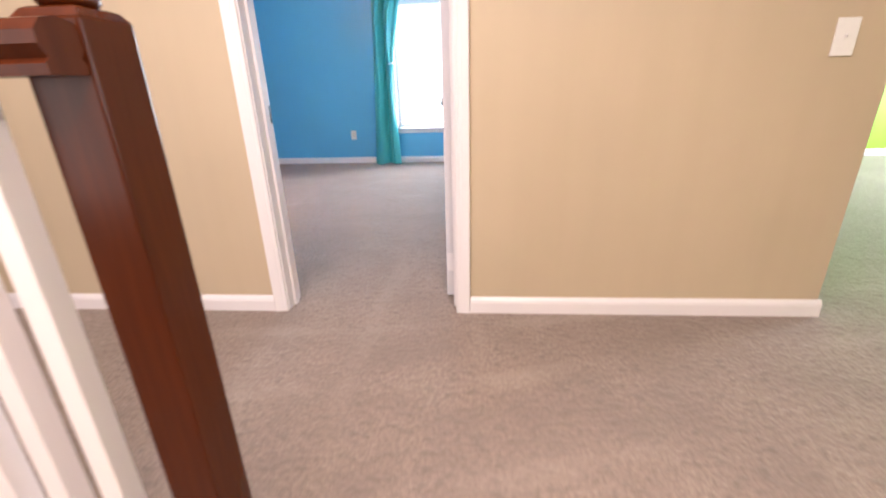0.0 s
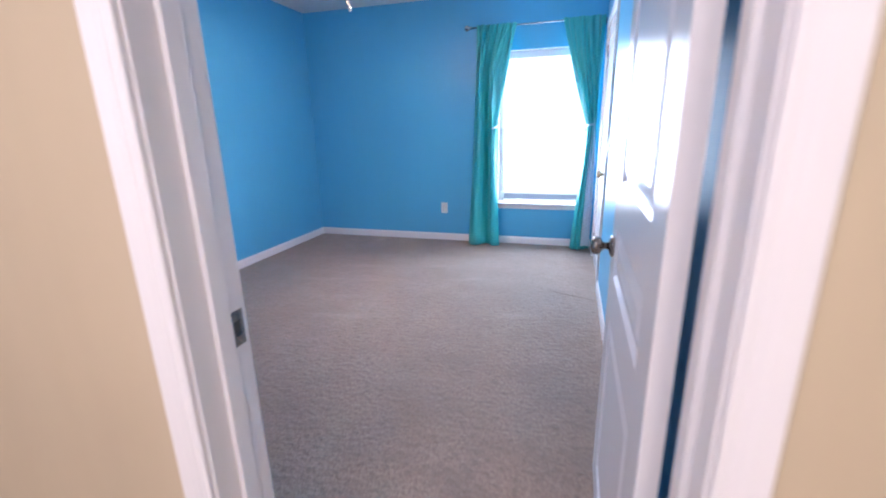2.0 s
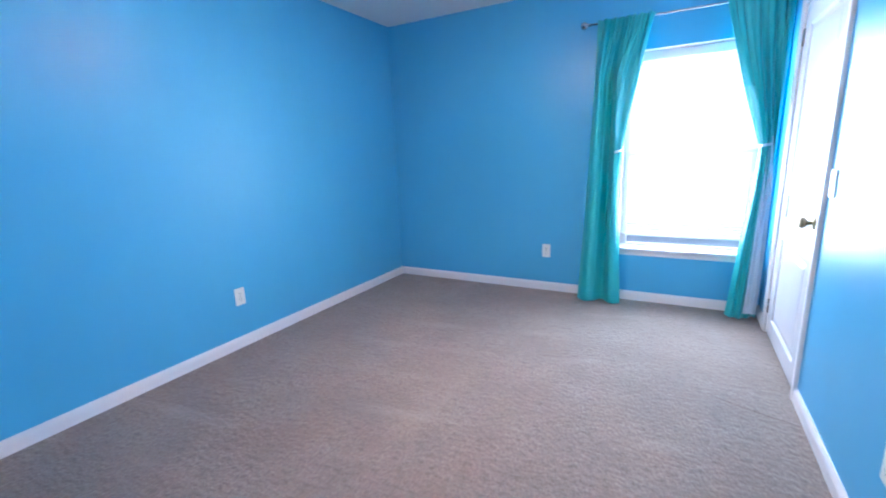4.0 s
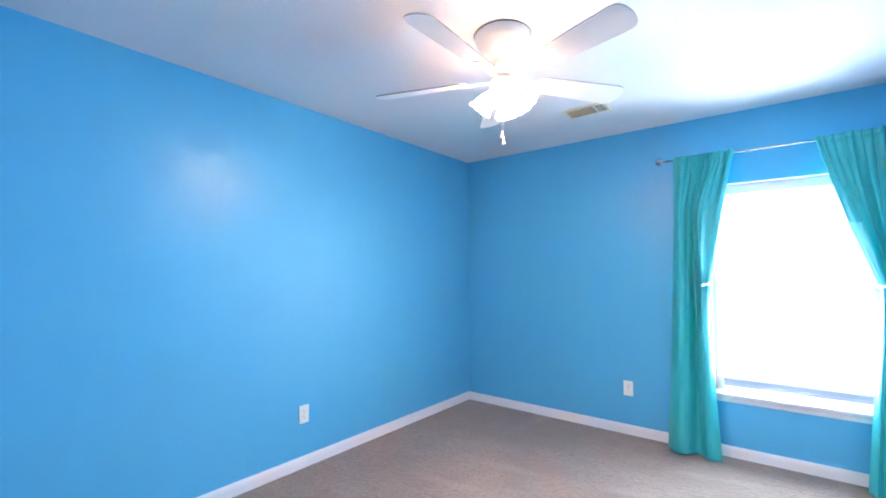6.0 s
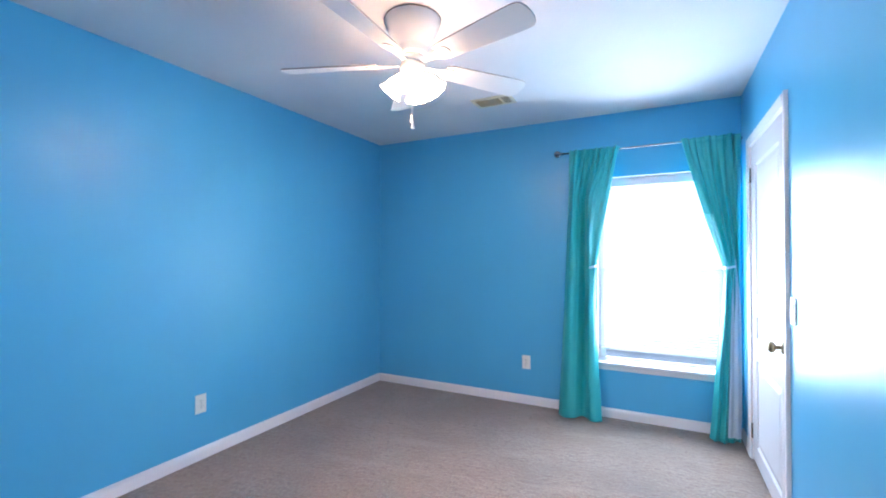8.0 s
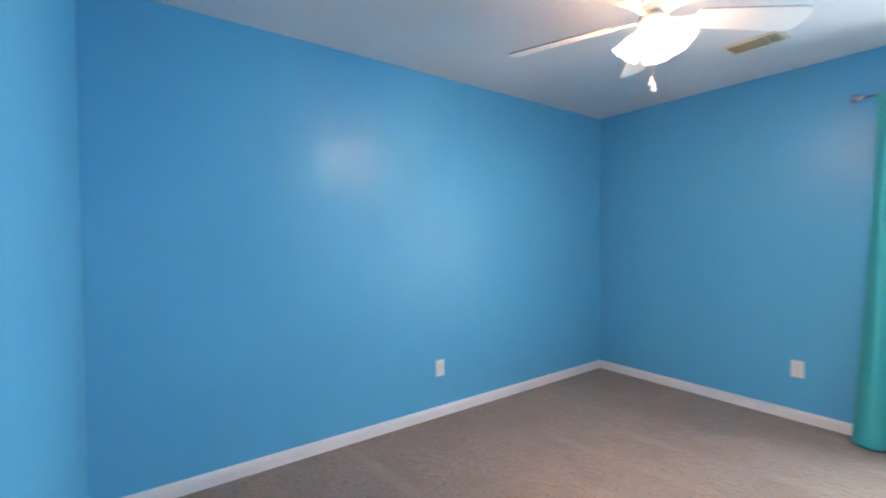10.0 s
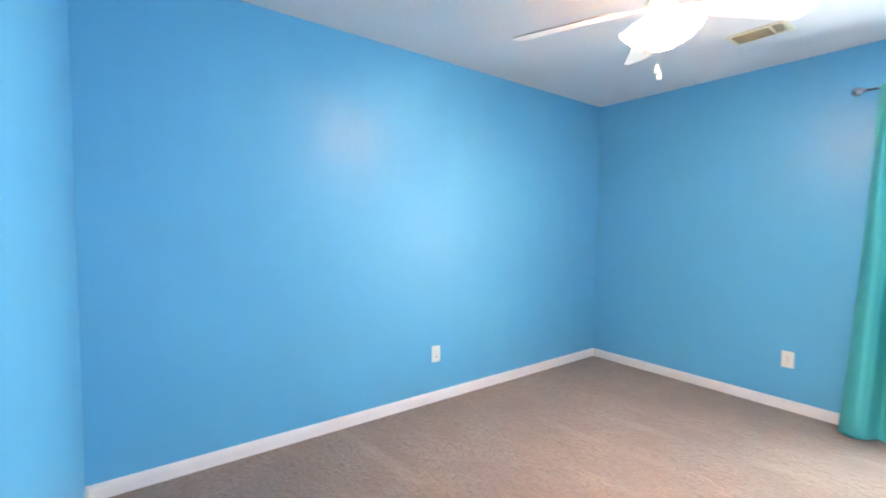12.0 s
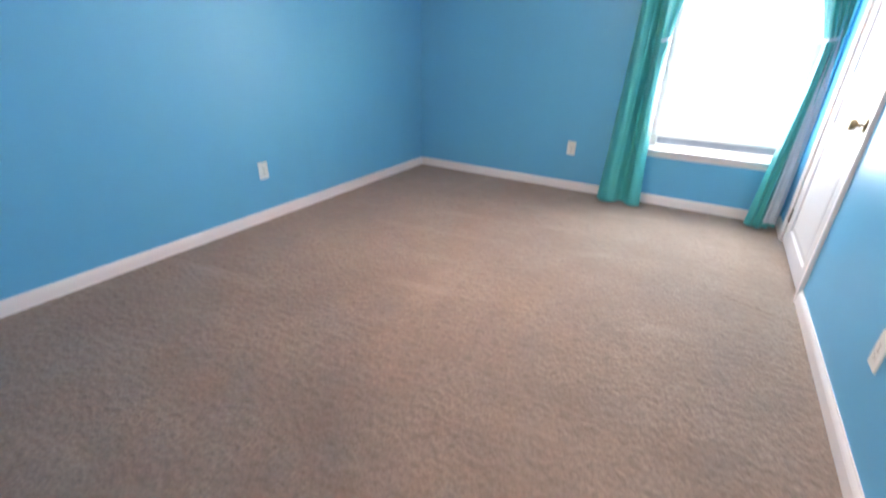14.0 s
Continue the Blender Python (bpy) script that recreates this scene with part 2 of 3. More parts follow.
def tube(bm, points, radius, segments=8):
    """A round bar along points."""
    rings = []
    for i, p in enumerate(points):
        p = Vector(p)
        ahead = (Vector(points[min(i + 1, len(points) - 1)]) - Vector(points[max(i - 1, 0)])).normalized()
        side = ahead.cross((0, 0, 1) if abs(ahead.z) < 0.9 else (0, 1, 0)).normalized()
        up = side.cross(ahead)
        rings.append([bm.verts.new(p + radius * (math.cos(a) * side + math.sin(a) * up)) for a in (2 * math.pi * k / segments for k in range(segments))])
    for a, b in zip(rings, rings[1:]):
        for k in range(segments):
            bm.faces.new((a[k], a[(k + 1) % segments], b[(k + 1) % segments], b[k])).smooth = True
    bm.faces.new(rings[0][::-1])
    bm.faces.new(rings[-1])


def strip(bm, profile, start, end, out, up):
    """A moulding: (out, up) pairs swept from start to end."""
    out, up = Vector(out), Vector(up)
    a = [bm.verts.new(Vector(start) + u * out + w * up) for u, w in profile]
    b = [bm.verts.new(Vector(end) + u * out + w * up) for u, w in profile]
    for k in range(len(profile)):
        bm.faces.new((a[k], a[(k + 1) % len(a)], b[(k + 1) % len(a)], b[k]))
    bm.faces.new(a[::-1])
    bm.faces.new(b)


def finish(name, bm, mats, parent=None, m=None):
    bmesh.ops.recalc_face_normals(bm, faces=bm.faces)
    me = bpy.data.meshes.new(name)
    bm.to_mesh(me)
    bm.free()
    for mat in mats if isinstance(mats, (list, tuple)) else (mats,):
        me.materials.append(mat)
    ob = new(name, me)
    ob.parent = parent
    if m is not None:
        ob.matrix_basis = m
    return ob


def part(name, bm, mat, parent, label="", kind="", m=None):
    return tagged(finish(name, bm, mat, parent, m), label, kind=kind)


def structure(name, bm, mats, label, parent=None):
    return tagged(finish(name, bm, mats, parent), label, kind="structure")


def thing(name, label, category, group="", m=None):
    ob = new(name)
    if m is not None:
        ob.matrix_basis = m
    return tagged(ob, label, category, group)


def paint(ob, choose):
    """Gives each face the slot that choose(normal, centre) names."""
    for f in ob.data.polygons:
        f.material_index = choose(f.normal, f.center)


# ---- the shell ----
bm = bmesh.new()
box(bm, HALL_W - 0.15, EAST + 0.15, HALL_S - 0.15, YF + 0.20, -0.15, 0.0)
structure("floor", bm, CARPET, "beige cut-pile carpet with faint vacuum lines")

bm = bmesh.new()
box(bm, HALL_W - 0.15, EAST + 0.15, HALL_S - 0.15, YF + 0.20, CEIL, CEIL + 0.15)
structure("ceiling", bm, CEILING, "flat white painted ceiling")

bm = bmesh.new()
box(bm, HALL_W, DOOR_L - 0.018, 0, YN, 0, CEIL)
box(bm, DOOR_R + 0.018, HALL_END, 0, YN, 0, CEIL)
box(bm, DOOR_L - 0.018, DOOR_R + 0.018, 0, YN, HEAD + 0.018, CEIL)
wall = structure("wall_south", bm, (TAN, BLUE), "painted wall, tan towards the hall and blue towards the bedroom")
paint(wall, lambda n, c: 1 if n.y > 0.5 else 0)

bm = bmesh.new()
box(bm, XL - 0.12, XL, YN, YF, 0, CEIL)
structure("wall_west", bm, BLUE, "plain wall in glossy bright blue paint")

bm = bmesh.new()
box(bm, XR, XR + 0.115, YN, CLO_A - 0.018, 0, CEIL)
box(bm, XR, XR + 0.115, CLO_B + 0.018, YF, 0, CEIL)
box(bm, XR, XR + 0.115, CLO_A - 0.018, CLO_B + 0.018, HEAD + 0.018, CEIL)
structure("wall_east", bm, BLUE, "wall in glossy bright blue paint with a closet door")

bm = bmesh.new()
box(bm, XL - 0.12, WIN_L, YF, YF + 0.20, 0, CEIL)
box(bm, WIN_R, HALL_END - 0.12, YF, YF + 0.20, 0, CEIL)
box(bm, WIN_L, WIN_R, YF, YF + 0.20, 0, WIN_B)
box(bm, WIN_L, WIN_R, YF, YF + 0.20, WIN_T, CEIL)
wall = structure("wall_north", bm, (BLUE, TRIM), "bright blue outer wall with a white window recess")
paint(wall, lambda n, c: 1 if WIN_L - 0.01 < c.x < WIN_R + 0.01 and WIN_B - 0.01 < c.z < WIN_T + 0.01 and abs(n.y) < 0.5 else 0)

bm = bmesh.new()
box(bm, HALL_END - 0.12, HALL_END, YN, YF, 0, CEIL)
structure("wall_green_room_west", bm, GREEN, "plain lime green wall")
bm = bmesh.new()
box(bm, HALL_END - 0.12, EAST, YF, YF + 0.15, 0, CEIL)
structure("wall_green_room_north", bm, GREEN, "plain lime green wall")
bm = bmesh.new()
box(bm, EAST, EAST + 0.15, HALL_S, YF + 0.15, 0, CEIL)
structure("wall_far_east", bm, GREEN, "plain lime green wall")
bm = bmesh.new()
box(bm, HALL_W - 0.15, EAST + 0.15, HALL_S - 0.15, HALL_S, 0, CEIL)
structure("wall_hall_south", bm, TAN, "plain tan hall wall")
bm = bmesh.new()
box(bm, HALL_W - 0.15, HALL_W, HALL_S, YN, 0, CEIL)
structure("wall_hall_west", bm, TAN, "plain tan hall wall")

def carpet_ridge(points, wide, high):
    """A low crease where the carpet has lifted."""
    bm = bmesh.new()
    rings = []
    for i, (x, y) in enumerate(points):
        swell = math.sin(math.pi * (i + 0.35) / (len(points) - 0.3))
        rings.append([bm.verts.new((x, y + o * wide, 0.0006 + h * high * swell)) for o, h in ((-1, -0.4), (-0.5, 0.5), (-0.1, 1.0), (0.35, 0.6), (1, -0.4))])
    for a, b in zip(rings, rings[1:]):
        for k in range(4):
            bm.faces.new((a[k], a[k + 1], b[k + 1], b[k])).smooth = True
    return structure("carpet_ridge", bm, CARPET, "low crease in the beige carpet")


carpet_ridge([(0.46, 2.705), (0.53, 2.66), (0.62, 2.62), (0.71, 2.59), (0.812, 2.562)], 0.010, 0.004)

# ---- trim ----
BASE = [(0, 0), (0.013, 0), (0.013, 0.050), (0.0115, 0.054), (0.0115, 0.058), (0.008, 0.066), (0.005, 0.070), (0.004, 0.075), (0, 0.075)]
CASE = [(0, 0), (0.009, 0), (0.011, 0.004), (0.011, 0.016), (0.013, 0.020), (0.013, 0.024), (0.015, 0.030), (0.017, 0.048), (0.017, 0.054), (0.013, 0.0575), (0, 0.0575)]


def baseboard(start, end, out):
    bm = bmesh.new()
    strip(bm, BASE, start, end, out, (0, 0, 1))
    return structure("baseboard", bm, TRIM, "low white moulded baseboard above the carpet")


baseboard((HALL_W, 0, 0), (DOOR_L - 0.063, 0, 0), (0, -1, 0))
baseboard((DOOR_R + 0.063, 0, 0), (HALL_END + 0.013, 0, 0), (0, -1, 0))
baseboard((HALL_END, 0, 0), (HALL_END, YF - 0.014, 0), (1, 0, 0))
baseboard((XL, YN, 0), (XL, YF, 0), (1, 0, 0))
baseboard((XL + 0.0135, YF, 0), (XR - 0.0135, YF, 0), (0, -1, 0))
baseboard((XL + 0.0135, YN, 0), (DOOR_L - 0.063, YN, 0), (0, 1, 0))
baseboard((XR, YN, 0), (XR, CLO_A - 0.063, 0), (-1, 0, 0))
baseboard((XR, CLO_B + 0.063, 0), (XR, YF, 0), (-1, 0, 0))
baseboard((HALL_END + 0.0135, YF, 0), (EAST, YF, 0), (0, -1, 0))


def casing(corner_a, corner_b, top, out, along):
    """Door casing round an opening, on the wall face that out points from."""
    a, b, along = Vector(corner_a), Vector(corner_b), Vector(along)
    for foot, way in ((a, -along), (b, along)):
        bm = bmesh.new()
        strip(bm, CASE, foot + way * 0.005, foot + way * 0.005 + Vector((0, 0, top + 0.0625)), out, way)
        structure("door_casing", bm, TRIM, "moulded white door casing")
    bm = bmesh.new()
    up = Vector((0, 0, top + 0.005))
    strip(bm, CASE, a + up - along * 0.0045, b + up + along * 0.0045, out, (0, 0, 1))
    structure("door_casing", bm, TRIM, "moulded white door casing head")


casing((DOOR_L, 0, 0), (DOOR_R, 0, 0), HEAD, (0, -1, 0), (1, 0, 0))
casing((DOOR_L, YN, 0), (DOOR_R, YN, 0), HEAD, (0, 1, 0), (1, 0, 0))
casing((XR, CLO_A, 0), (XR, CLO_B, 0), HEAD, (-1, 0, 0), (0, 1, 0))


def jamb(name, boards, label):
    bm = bmesh.new()
    for b in boards:
        box(bm, *b, 0.0012)
    return structure(name, bm, TRIM, label)


jamb("door_jamb", [(DOOR_L - 0.018, DOOR_L, 0.001, YN - 0.001, 0, HEAD), (DOOR_L, DOOR_L + 0.011, 0.052, 0.087, 0, HEAD - 0.011)], "white door jamb with its stop")
jamb("door_jamb", [(DOOR_R, DOOR_R + 0.018, 0.001, YN - 0.001, 0, HEAD), (DOOR_R - 0.011, DOOR_R, 0.052, 0.087, 0, HEAD - 0.011)], "white door jamb with its stop")
jamb("door_jamb", [(DOOR_L - 0.018, DOOR_R + 0.018, 0.001, YN - 0.001, HEAD, HEAD + 0.018), (DOOR_L, DOOR_R, 0.052, 0.087, HEAD - 0.011, HEAD)], "white head jamb")
jamb("door_jamb", [(XR + 0.001, XR + 0.114, CLO_A - 0.018, CLO_A, 0, HEAD), (XR + 0.001, XR + 0.114, CLO_B, CLO_B + 0.018, 0, HEAD), (XR + 0.001, XR + 0.114, CLO_A, CLO_B, HEAD, HEAD + 0.017)], "white closet jamb")


# ---- doors ----
def ring_panel(bm, x0, x1, z0, z1, y, out):
    """A raised panel seen from the side that out (+1 or -1) points to."""
    last = None
    for inset, depth in ((0, 0.0), (0.004, 0.0), (0.014, 0.009), (0.022, 0.009), (0.052, 0.002), (0.054, 0.0015)):
        yy = y - out * depth
        ring = [bm.verts.new((x0 + inset, yy, z0 + inset)), bm.verts.new((x1 - inset, yy, z0 + inset)), bm.verts.new((x1 - inset, yy, z1 - inset)), bm.verts.new((x0 + inset, yy, z1 - inset))]
        if last:
            for k in range(4):
                bm.faces.new((last[k], last[(k + 1) % 4], ring[(k + 1) % 4], ring[k]))
        last = ring
    bm.faces.new(last)


def knob(parent, x, y, z, out, mat, label):
    """A round door knob with its rose; out: +1 or -1 along y."""
    bm = bmesh.new()
    lathe(bm, [(0.0325, 0), (0.0325, out * 0.004), (0.030, out * 0.008), (0.022, out * 0.012), (0.014, out * 0.014)], 28, (x, y, z), "y")
    rose = part("rose", bm, mat, parent, label)
    bm = bmesh.new()
    lathe(bm, [(0.011, out * 0.013), (0.010, out * 0.026), (0.012, out * 0.031), (0.022, out * 0.036), (0.0265, out * 0.043), (0.0275, out * 0.050), (0.025, out * 0.058), (0.017, out * 0.063), (0.006, out * 0.065)], 28, (x, y, z), "y")
    part("knob", bm, mat, parent, label)
    return rose


def panel_door(name, label, m, width, height, mat_knob, knob_label):
    """A door leaf with three raised panels: x from the hinge, y the thickness, z up."""
    door = thing(name, label, "door", m=m)
    t = 0.035
    rows = [(0.10, 0.645), (0.765, 0.915), (1.035, height - 0.12)]
    side = 0.115
    for x0, x1 in ((0, side), (width - side, width)):
        bm = bmesh.new()
        box(bm, x0, x1, 0, t, 0, height, 0.0015)
        part("stile", bm, DOORPAINT, door)
    edges = [0] + [v for r in rows for v in r] + [height]
    for z0, z1 in zip(edges[::2], edges[1::2]):
        bm = bmesh.new()
        box(bm, side - 0.0005, width - side + 0.0005, 0.0002, t - 0.0002, z0 + 0.0005, z1)
        part("rail", bm, DOORPAINT, door)
    for z0, z1 in rows:
        bm = bmesh.new()
        ring_panel(bm, side, width - side, z0, z1, t - 0.0003, 1)
        ring_panel(bm, side, width - side, z0, z1, 0.0003, -1)
        part("panel", bm, DOORPAINT, door)
    knob(door, width - 0.06, t, 0.845, 1, mat_knob, knob_label)
    knob(door, width - 0.06, 0, 0.845, -1, mat_knob, knob_label)
    return door


def hinges(door, mat, side_y):
    for z in (0.17, 1.80):
        bm = bmesh.new()
        lathe(bm, [(0.003, -0.048), (0.0055, -0.045), (0.0055, 0.045), (0.003, 0.048)], 12, (-0.004, side_y, z))
        box(bm, -0.0012, -0.0002, 0.003, 0.032, z - 0.044, z + 0.044)
        part("hinge", bm, mat, door, "small door hinge")


entry = panel_door("bedroom_door", "white three-panel door standing wide open beside the blue wall", pose(0.7505, 0.139, 0.012, 0, 0, 89.5), 0.757, HEAD - 0.016, NICKEL, "brushed nickel knob and rose")
hinges(entry, TRIM, -0.004)
bm = bmesh.new()
box(bm, 0.7572, 0.7582, 0.006, 0.029, 0.82, 0.875)
part("latch_plate", bm, NICKEL, entry, "nickel latch plate on the door edge")
closet = panel_door("closet_door", "shut white three-panel closet door in the blue wall", pose(XR + 0.002, CLO_B - 0.004, 0.012, 0, 0, -90), CLO_B - CLO_A - 0.008, HEAD - 0.016, BRASS, "aged brass knob and rose")
hinges(closet, NICKEL, -0.004)

bm = bmesh.new()
box(bm, 0, 0.0015, 0.090, 0.124, 0.815, 0.885)
strike = structure("door_strike", bm, NICKEL, "worn nickel strike plate let into the white jamb")
bm = bmesh.new()
box(bm, 0.0013, 0.0022, 0.099, 0.115, 0.835, 0.865)
part("strike_hole", bm, SLOT, strike)

# ---- window ----
bm = bmesh.new()
box(bm, WIN_L - 0.022, XR - 0.016, YF - 0.045, YF - 0.0005, WIN_B, WIN_B + 0.018, 0.004)
box(bm, WIN_L, WIN_R, YF - 0.0005, YF + 0.135, WIN_B, WIN_B + 0.018)
structure("window_stool", bm, TRIM, "white painted window stool")
bm = bmesh.new()
strip(bm, [(0, 0), (0.012, 0.004), (0.012, 0.030), (0.016, 0.036), (0.016, 0.048), (0, 0.048)], (WIN_L - 0.005, YF, WIN_B - 0.0485), (XR - 0.030, YF, WIN_B - 0.0485), (0, -1, 0), (0, 0, 1))
structure("window_apron", bm, TRIM, "white moulded apron under the window stool")

window = structure("window_1", bmesh.new(), TRIM, "white vinyl sash window behind a closed blind")
y0, y1, zm = YF + 0.125, YF + 0.165, (WIN_B + WIN_T) / 2
bm = bmesh.new()
for x0, x1, z0, z1 in ((WIN_L, WIN_L + 0.045, WIN_B + 0.018, WIN_T), (WIN_R - 0.045, WIN_R, WIN_B + 0.018, WIN_T), (WIN_L + 0.045, WIN_R - 0.045, WIN_B + 0.018, WIN_B + 0.028), (WIN_L + 0.045, WIN_R - 0.045, WIN_T - 0.045, WIN_T), (WIN_L + 0.045, WIN_R - 0.045, zm - 0.012, zm + 0.012)):
    box(bm, x0, x1, y0, y1, z0, z1, 0.002)
part("window_frame", bm, PLASTIC, window)
for z0, z1 in ((WIN_B + 0.028, zm - 0.012), (zm + 0.012, WIN_T - 0.045)):
    bm = bmesh.new()
    box(bm, WIN_L + 0.045, WIN_R - 0.045, YF + 0.142, YF + 0.146, z0, z1)
    pane = part("pane", bm, GLASS, window)
    pane.visible_shadow = False

bm = bmesh.new()
box(bm, -6, 7, YF + 3.0, YF + 3.02, 0.25, 6)
structure("backdrop", bm, DAY, "pale bright daylight outside the window")

bm = bmesh.new()
box(bm, -400, 400, YF + 0.6, 800, -3.4, -3.2)
structure("ground", bm, LAWN, "pale ground far below the window")

blind = thing("mini_blind", "closed white mini blind hanging in the window recess", "blind")
bx0, bx1, by = WIN_L + 0.002, WIN_R - 0.002, YF + 0.092
bm = bmesh.new()
box(bm, bx0, bx1, by - 0.022, by + 0.020, WIN_T - 0.065, WIN_T - 0.002, 0.003)
part("headrail", bm, HEADRAIL, blind, "white headrail coloured with its backlit shade")
bm = bmesh.new()
box(bm, bx0, bx1, by - 0.013, by + 0.013, 0.524, 0.539, 0.004)
part("bottom_rail", bm, PLASTIC, blind)
for x in (bx0 + 0.12, (bx0 + bx1) / 2, bx1 - 0.12):
    bm = bmesh.new()
    tube(bm, [(x, by - 0.011, 0.530), (x, by - 0.011, WIN_T - 0.066)], 0.0009, 5)
    part("ladder_cord", bm, PLASTIC, blind)
bm = bmesh.new()
tube(bm, [(bx0 + 0.10, by - 0.026, 0.70), (bx0 + 0.10, by - 0.024, WIN_T - 0.07)], 0.003, 8)
part("tilt_wand", bm, PLASTIC, blind)


def slat_mesh(angle):
    bm, n = bmesh.new(), 6
    c, w = math.cos(radians(angle)), math.sin(radians(angle))
    rows = [[bm.verts.new((x, (k / n - 0.5) * 0.025 * c + 0.0018 * math.sin(math.pi * k / n), (0.5 - k / n) * 0.025 * w)) for x in (bx0 + 0.002, bx1 - 0.002)] for k in range(n + 1)]
    for a, b in zip(rows, rows[1:]):
        bm.faces.new((a[0], a[1], b[1], b[0])).smooth = True
    return bm


for low, high, angle in ((0, 32, 46), (32, 64, 70)):
    slat = part("slat", slat_mesh(angle), SLAT, blind, m=pose(0, by, 0.547 + low * 0.0206))
    for k in range(low + 1, high):
        o = slat.copy()
        scene.collection.objects.link(o)
        o.matrix_basis = pose(0, by, 0.547 + k * 0.0206)

# ---- curtains ----
def smooth_through(values, t):
    """A Catmull-Rom curve through evenly spaced values, at t from 0 to 1."""
    f = min(max(t, 0.0), 0.999999) * (len(values) - 1)
    k = int(f)
    f -= k
    a, b, c, d = (values[min(max(k + o, 0), len(values) - 1)] for o in (-1, 0, 1, 2))
    return b + 0.5 * f * (c - a + f * (2 * a - 5 * b + 4 * c - d + f * (3 * (b - c) + d - a)))


CLOTH_Y = 3.906


def curtain(name, label, sections, gathers, full, seed, tie):
    """A panel gathered on the rod and tied back. sections, from the top down: (z, the cloth's course in x, and how far it stands
    out into the room), both from the outer edge to the inner one. gathers: small pleats under the rod. full: depth of the folds."""
    rnd = random.Random(seed)
    phases = [rnd.uniform(0, 6.28) for _ in range(5)]
    cur = thing(name, label, "curtain", "pair of curtains")
    nu, nz = 220, 120
    zs = [-q[0] for q in sections]
    ztop, zbot = sections[0][0], sections[-1][0]
    across = [([smooth_through(q[1], j / nu) for j in range(nu + 1)], [smooth_through(q[2], j / nu) for j in range(nu + 1)]) for q in sections]
    bm = bmesh.new()
    grid = []
    for i in range(nz + 1):
        z = ztop + (zbot - ztop) * i / nz
        down = ztop - z
        k = min(max(int(np.searchsorted(zs, -z)) - 1, 0), len(zs) - 2)
        f = (-z - zs[k]) / (zs[k + 1] - zs[k])
        g = f * f * (3 - 2 * f)
        small = math.exp(-down / 0.26)
        long = math.exp(-down / 0.7)
        pocket = 1 - 0.6 * math.exp(-((down - 0.022) / 0.010) ** 2)
        row = []
        for j in range(nu + 1):
            u = j / nu
            x = across[k][0][j] * (1 - f) + across[k + 1][0][j] * f
            d = across[k][1][j] * (1 - g) + across[k + 1][1][j] * g
            d *= full * (1 - 0.4 * math.exp(-((z - tie[0]) / 0.07) ** 2))
            p = u + 0.020 * math.sin(9 * u + phases[0]) + 0.011 * math.sin(23 * u + phases[4])
            crease = 1.8 * abs(math.sin(3.1416 * gathers * p + phases[1])) ** 0.5 - 0.9
            fine = 1.8 * abs(math.sin(3.1416 * gathers * 1.6 * p + phases[2])) ** 0.8 - 0.9
            x += math.sin(3.1416 * u) * small * 0.014 * math.sin(6.2832 * gathers * p + 2 * phases[1])
            d += pocket * small * (0.75 + 0.4 * math.sin(17 * u + phases[3])) * (0.030 * crease + 0.010 * fine)
            d += 0.026 * (1 - small) * long * (1.8 * abs(math.sin(1.5708 * gathers * p + phases[2])) ** 0.8 - 0.9)
            d += (1 - small) * (0.0016 * math.sin(6.2832 * 2.6 * u + phases[3] + 1.5 * down) + 0.0007 * math.sin(4.6 * down + 11 * u + phases[4]))
            frill = 0.004 * math.sin(6.2832 * gathers * p) if i == 0 else 0.0
            hem = 0.006 * math.sin(8 * u + phases[1]) if i == nz else 0.0
            row.append(bm.verts.new((x, min(CLOTH_Y - d, 3.985), z + hem + frill)))
        grid.append(row)
    for a, b in zip(grid, grid[1:]):
        for j in range(nu):
            bm.faces.new((a[j], a[j + 1], b[j + 1], b[j])).smooth = True
    cloth = part("panel", bm, TEAL, cur)
    solid = cloth.modifiers.new("thickness", "SOLIDIFY")
    solid.thickness = 0.0014
    z, xa, xb = tie
    bm = bmesh.new()
    pts = [((xa + xb) / 2 + (xb - xa) / 2 * math.cos(a), 3.905 + 0.062 * math.sin(a), z + 0.008 * math.cos(a)) for a in (2 * math.pi * k / 24 for k in range(25))]
    for a, b in zip(pts, pts[1:]):
        bm.faces.new([bm.verts.new((*a[:2], a[2] - 0.009)), bm.verts.new((*b[:2], b[2] - 0.009)), bm.verts.new((*b[:2], b[2] + 0.009)), bm.verts.new((*a[:2], a[2] + 0.009))])
    bmesh.ops.remove_doubles(bm, verts=bm.verts, dist=0.0005)
    part("tieback", bm, LINING, cur, "narrow white tieback")
    return cur


def flap(name, mat, parent, label, rows, wave):
    """A strip of cloth in front of a curtain: rows of (z, x from, x to, y)."""
    bm = bmesh.new()
    grid = [[bm.verts.new((xa + (xb - xa) * j / 12, y + 0.010 * j / 12 - wave * math.sin(0.9 * j + 1.3 * z), z)) for j in range(13)]
            for z, xa, xb, y in ([smooth_through([q[c] for q in rows], i / 48) for c in range(4)] for i in range(49))]
    for a, b in zip(grid, grid[1:]):
        for j in range(12):
            bm.faces.new((a[j], a[j + 1], b[j + 1], b[j])).smooth = True
    return part(name, bm, mat, parent, label)


